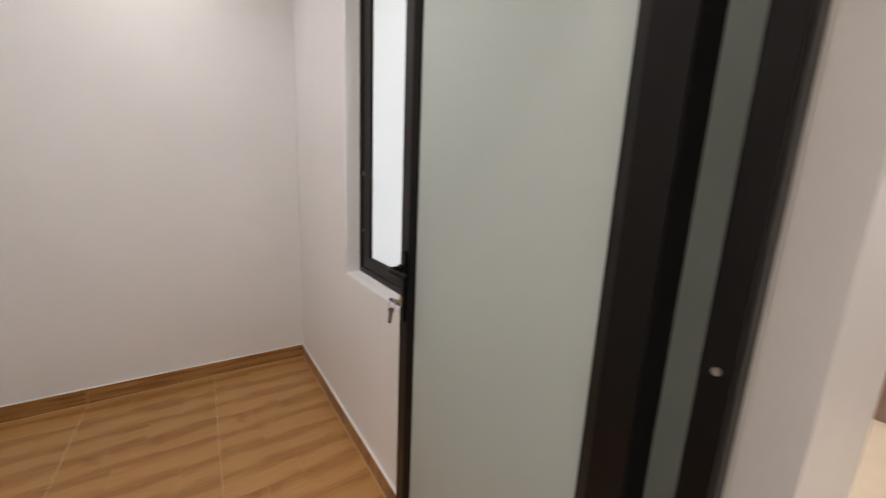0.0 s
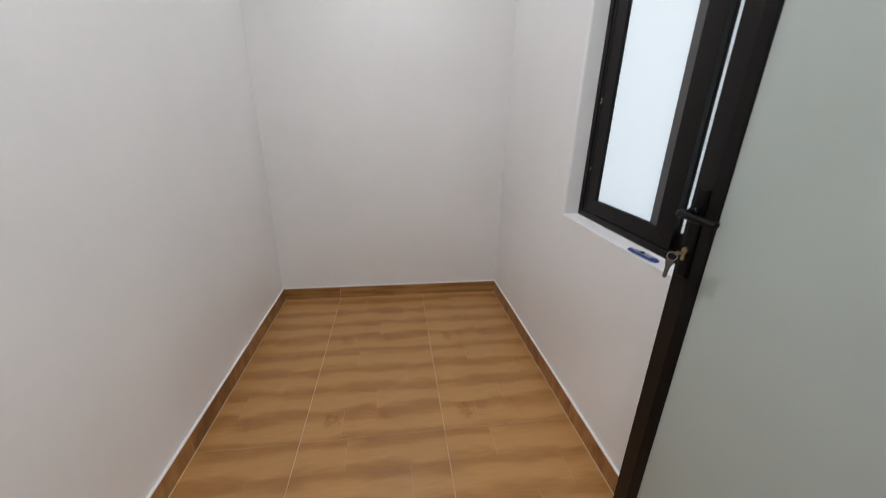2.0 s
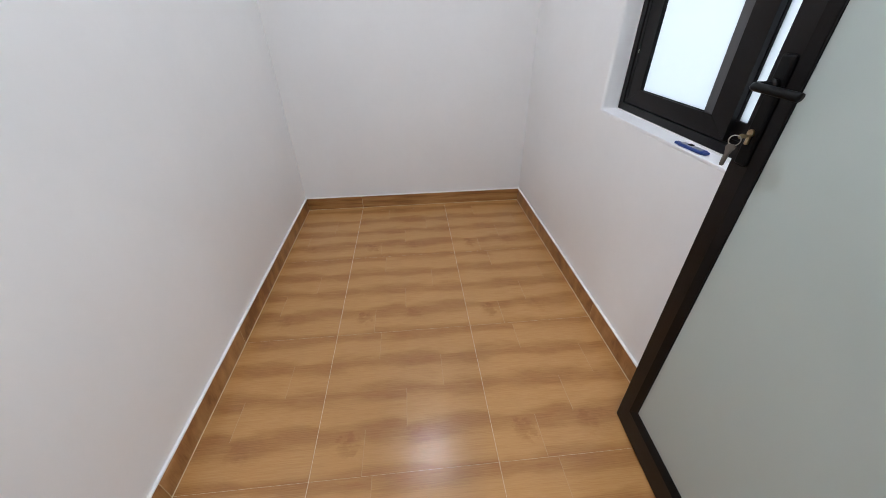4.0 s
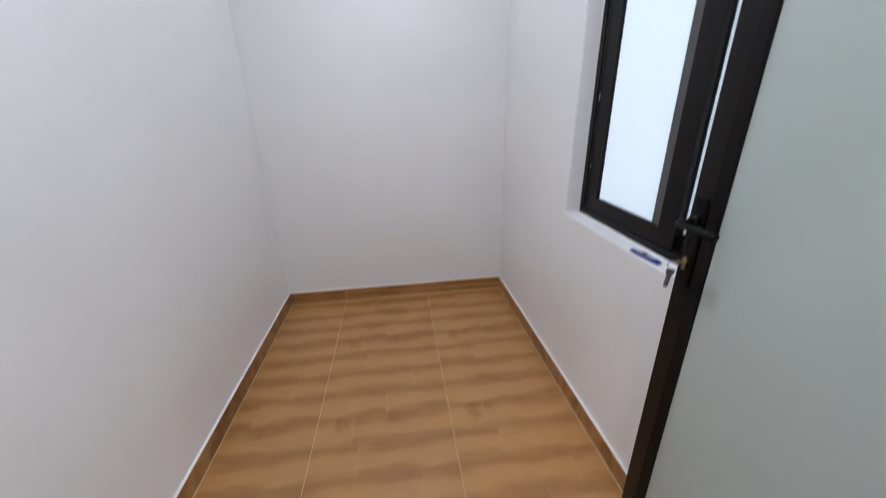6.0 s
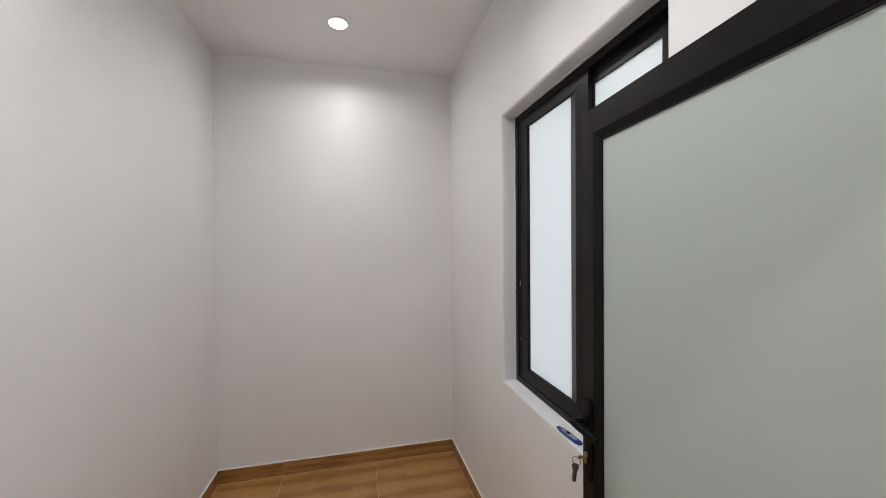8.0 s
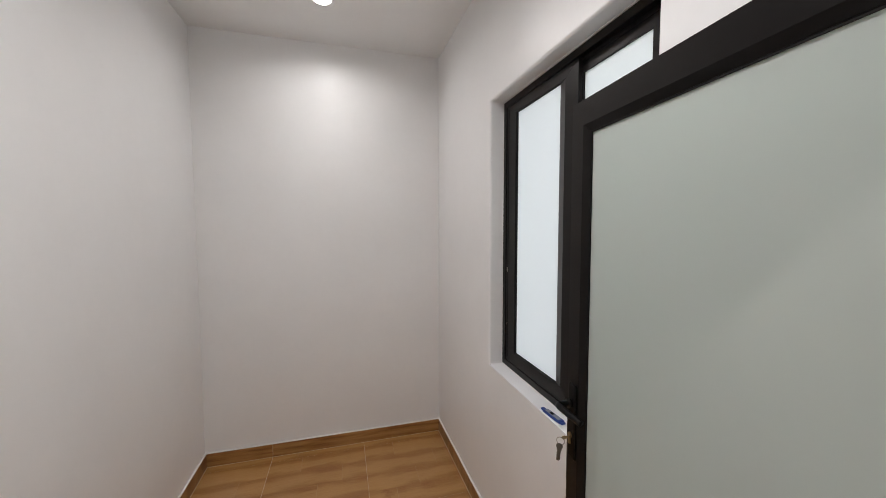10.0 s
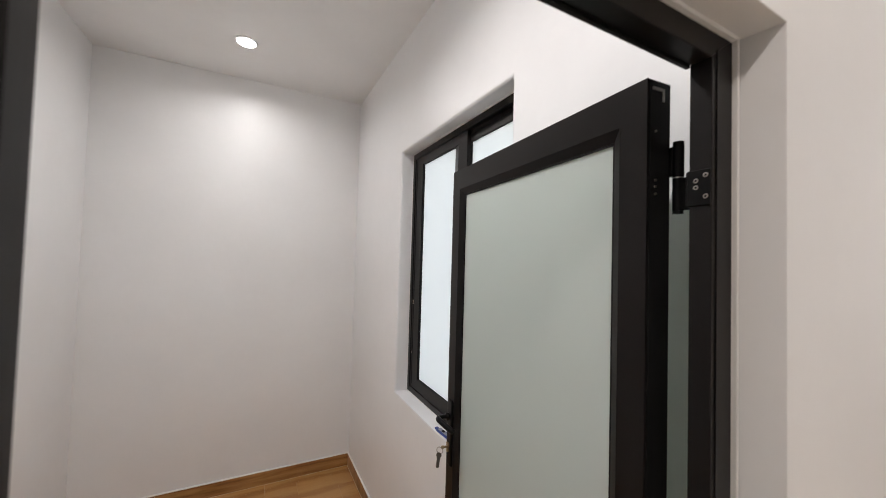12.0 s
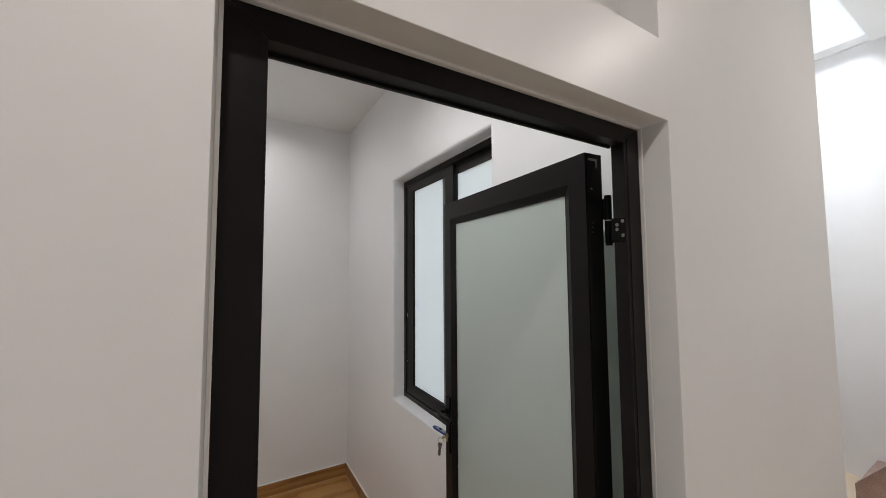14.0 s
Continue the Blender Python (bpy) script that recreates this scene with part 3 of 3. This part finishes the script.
def sliding_window():
    w = thing("window_1", pose(0.083, -1.5055, WIN[2]), "dark aluminium sliding window with two frosted sashes", "window", kind="structure")
    y0, y1, z0, z1 = WIN[0] + 1.5055, WIN[1] + 1.5055, 0.005, WIN[3] - WIN[2]
    for pts in mitred((y0, y1, z0, z1), (y0 + 0.032, y1 - 0.032, z0 + 0.030, z1 - 0.034)):
        part("frame_member", slab(bmesh.new(), pts, 0.0, 0.085, "x", 0.0005), FRAME, w)
    bm = bmesh.new()
    box(bm, 0.0228, 0.0252, y0 + 0.032, y1 - 0.032, z0 + 0.030, z0 + 0.042)
    box(bm, 0.0228, 0.0252, y0 + 0.032, y1 - 0.032, z1 - 0.050, z1 - 0.034)
    part("slide_rail", bm, FRAME, w)
    bm = ring_of(bmesh.new(), -0.004, 0.001, y0 - 0.001, y1 + 0.001, z0 - 0.003, z1 + 0.001, 0.005, 0.005, 0.005, 0.005, 0)
    part("sealant", bm, CAULK, w, "white sealant bead")
    # inner sash, northern half
    a0, a1 = -1.606 + 1.5055, y1 - 0.036
    bm = ring_of(bmesh.new(), 0.004, 0.022, a0, a1, z0 + 0.034, z1 - 0.036, 0.092, 0.078, 0.058, 0.046)
    s1 = part("inner_sash", bm, FRAME, w, "front sliding sash")
    bm = bmesh.new()
    q0, q1, b0, b1 = a0 + 0.0775, a0 + 0.128, z0 + 0.0915, z1 - 0.0815
    lip = [bm.verts.new(v) for v in ((0.0045, q0, b0), (0.0045, q0, b1), (0.0175, q1, b1), (0.0175, q1, b0))]
    rear = [bm.verts.new(v) for v in ((0.0205, q0, b0), (0.0205, q0, b1), (0.0205, q1, b1), (0.0205, q1, b0))]
    bm.faces.new(lip)
    bm.faces.new(rear[::-1])
    for k in range(4):
        bm.faces.new((lip[k], rear[k], rear[(k + 1) % 4], lip[(k + 1) % 4]))
    bmesh.ops.recalc_face_normals(bm, faces=bm.faces[:])
    part("interlock", bm, CHARCOAL, s1, "sloping interlock profile")
    part("pane", boxed(0.0175, 0.0205, a0 + 0.10, a1 - 0.085, z0 + 0.085, z1 - 0.075), PANE, s1, "frosted white pane")
    bm = bmesh.new()
    box(bm, 0.0095, 0.0195, a0 + 0.128, a1 - 0.094, z0 + 0.089, z0 + 0.094)
    box(bm, 0.0095, 0.0195, a0 + 0.128, a1 - 0.094, z1 - 0.084, z1 - 0.079)
    box(bm, 0.0095, 0.0195, a1 - 0.094, a1 - 0.089, z0 + 0.089, z1 - 0.079)
    part("gasket", bm, RUBBER, s1)
    # a raised black strip stands in for the shade inside the sash groove
    bm = boxed(0.0022, 0.0045, a1 - 0.020, a1 - 0.013, z0 + 0.05, z1 - 0.05)
    part("groove_shade_strip", bm, RUBBER, s1, "dark strip for the shaded groove down the sash edge")
    bm = boxed(0.001, 0.0045, a1 - 0.020, a1 - 0.011, 0.505, 0.530, bevel=0.001)
    part("latch", bm, STEEL, s1, "small steel latch tab")
    part("latch", boxed(0.001, 0.0045, a1 - 0.018, a1 - 0.012, 0.225, 0.237, bevel=0.001), STEEL, s1, "small steel latch tab")
    # outer sash, southern half
    c0, c1 = y0 + 0.036, -1.535 + 1.5055
    bm = ring_of(bmesh.new(), 0.026, 0.050, c0, c1, z0 + 0.034, z1 - 0.036, 0.070, 0.070, 0.058, 0.050)
    s2 = part("outer_sash", bm, FRAME, w, "rear sliding sash")
    part("pane", boxed(0.034, 0.038, c0 + 0.06, c1 - 0.06, z0 + 0.085, z1 - 0.080), PANE, s2, "frosted white pane")
    return w


sliding_window()
soften(structure("window_sill", askew(boxed(-0.001, 0.083, WIN[0] + 0.001, WIN[1] - 0.001, WIN[2] - 0.006, WIN[2] + 0.003), 0.007), SILL, "white painted sill in the window reveal", "window sill"), 0.002)


def utility_knife():
    k = thing("utility_knife", pose(0.031, -1.572, WIN[2] + 0.003, 0, 0, 5), "blue plastic utility knife lying on the white window sill", "utility knife")
    bm = bmesh.new()
    box(bm, -0.0135, 0.0135, -0.048, 0.052, 0, 0.010, bevel=0.004, seg=2)
    box(bm, -0.0085, 0.0085, 0.050, 0.072, 0, 0.009, bevel=0.004, seg=2)
    part("handle", bm, BLUE, k)
    part("slider_channel", boxed(-0.0080, 0.0080, -0.036, 0.044, 0.0098, 0.0112, bevel=0.0005), GREY, k, "grey blade channel")
    part("thumb_slider", boxed(-0.006, 0.006, 0.002, 0.018, 0.0105, 0.0150, bevel=0.002, seg=2), RUBBER, k, "black thumb slider")
    part("end_cap", boxed(-0.010, 0.010, -0.058, -0.0475, 0.001, 0.009, bevel=0.002), BLUE, k)
    return k


utility_knife()

# ---------------------------------------------------------------- downlights


def downlight(x, y, label):
    d = thing("downlight", pose(x, y, H), label, "downlight", "recessed ceiling lamps")
    bm = bmesh.new()
    pts = [(0.056 * math.cos(a), 0.056 * math.sin(a), -0.003) for a in [2 * math.pi * j / 48 for j in range(48)]]
    tube(bm, pts, 0.006, 10, True)
    part("trim_ring", bm, TRIM, d, "", True)
    # domed so the lamp's outline looks rounder, as its bloom would make it
    bm = bmesh.new()
    bmesh.ops.create_uvsphere(bm, u_segments=40, v_segments=16, radius=1, matrix=Matrix.LocRotScale((0, 0, -0.002), None, (0.050, 0.050, 0.022)))
    bmesh.ops.delete(bm, geom=[v for v in bm.verts if v.co.z > 0.0005], context="VERTS")
    part("diffuser", bm, LAMP_GLOW, d, "glowing diffuser, domed to imitate bloom", True)
    return d


# the fixture nearer the door belongs to the added lamp
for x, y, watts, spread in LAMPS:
    downlight(x, y, "lit round recessed downlight in the white ceiling, assumed near the door")
# assumed fixtures above the hall, never in view
for x, y, watts, spread in UNSEEN_HALL_LAMPS:
    downlight(x, y, "lit round recessed downlight assumed in the hall ceiling")

# ---------------------------------------------------------------- skirting
SK = 0.094


def skirting(name, pieces, bead, foot, label, lean=0.0):
    top = tagged(new(name), label, "baseboard", "", "structure")
    for p in pieces:
        part("tile", askew(boxed(*p, bevel=0.0012), lean), SKIRT_SIDE if lean else SKIRT, top)
    inset = [min(p[0] for p in pieces), max(p[1] for p in pieces), min(p[2] for p in pieces), max(p[3] for p in pieces), 0.0, SK - 0.001]
    if lean == 0.0:
        inset[2] += 0.0008
    elif lean > 0:
        inset[0] += 0.0008
    else:
        inset[1] -= 0.0008
    part("joint_grout", askew(boxed(*inset), lean), GROUT, top, "pale joint grout")
    part("floor_joint", askew(boxed(*foot), lean), GROUT, top, "pale joint at the foot of the skirting")
    part("caulk_line", askew(boxed(*bead, bevel=0.0015), lean), CAULK, top, "white caulk line")
    return top


yr = sorted({YI, TY - 2 * TILE, TY - TILE, TY, -0.010})
G = 0.0012
skirting("baseboard_north", [(-W, TX - G, -0.010, 0, 0.0, SK), (TX + G, 0, -0.010, 0, 0.0, SK)], (-W, 0, -0.012, 0, SK, SK + 0.007), (-W + 0.010, -0.010, -0.0135, -0.010, -0.002, 0.0012), "oak-print tile skirting with a white caulk line")
skirting("baseboard_west", [(-W, -W + 0.010, a + G, c - G, 0.0, SK) for a, c in zip(yr, yr[1:])], (-W, -W + 0.012, YI, -0.012, SK, SK + 0.007), (-W + 0.010, -W + 0.0135, YI, -0.0135, -0.002, 0.0012), "oak-print tile skirting with a white caulk line", -0.006)
skirting("baseboard_east", [(-0.010, 0, a + G, c - G, 0.0, SK) for a, c in zip(yr, yr[1:])], (-0.012, 0, YI, -0.012, SK, SK + 0.007), (-0.0135, -0.010, YI, -0.0135, -0.002, 0.0012), "oak-print tile skirting with a white caulk line", 0.007)

# ---------------------------------------------------------------- floor tiles, each a piece of the floor
floor = structure("floor", boxed(-W - 0.15, 0.2, YI, 0.14, -0.2, -0.0006), GROUT, "oak-print glazed tile floor with pale joints", "floor")
xs = [(-W - 0.02, TX), (TX, TX + TILE), (TX + TILE, 0.02)]
ys = [(YI, TY - 2 * TILE), (TY - 2 * TILE, TY - TILE), (TY - TILE, TY), (TY, TY + TILE), (TY + TILE, 0.0)]
made = {}
for x0, x1 in xs:
    for y0, y1 in ys:
        key = (round(x1 - x0, 3), round(y1 - y0, 3))
        if key not in made:
            bm = boxed(-key[0] / 2 + 0.0009, key[0] / 2 - 0.0009, -key[1] / 2 + 0.0004, key[1] / 2 - 0.0004, -0.008, 0.0, bevel=0.0004)
            made[key] = mesh_of("tile", bm, TILES)
        ob = new("tile", made[key])
        ob.location = ((x0 + x1) / 2, (y0 + y1) / 2, 0)
        ob.parent = floor
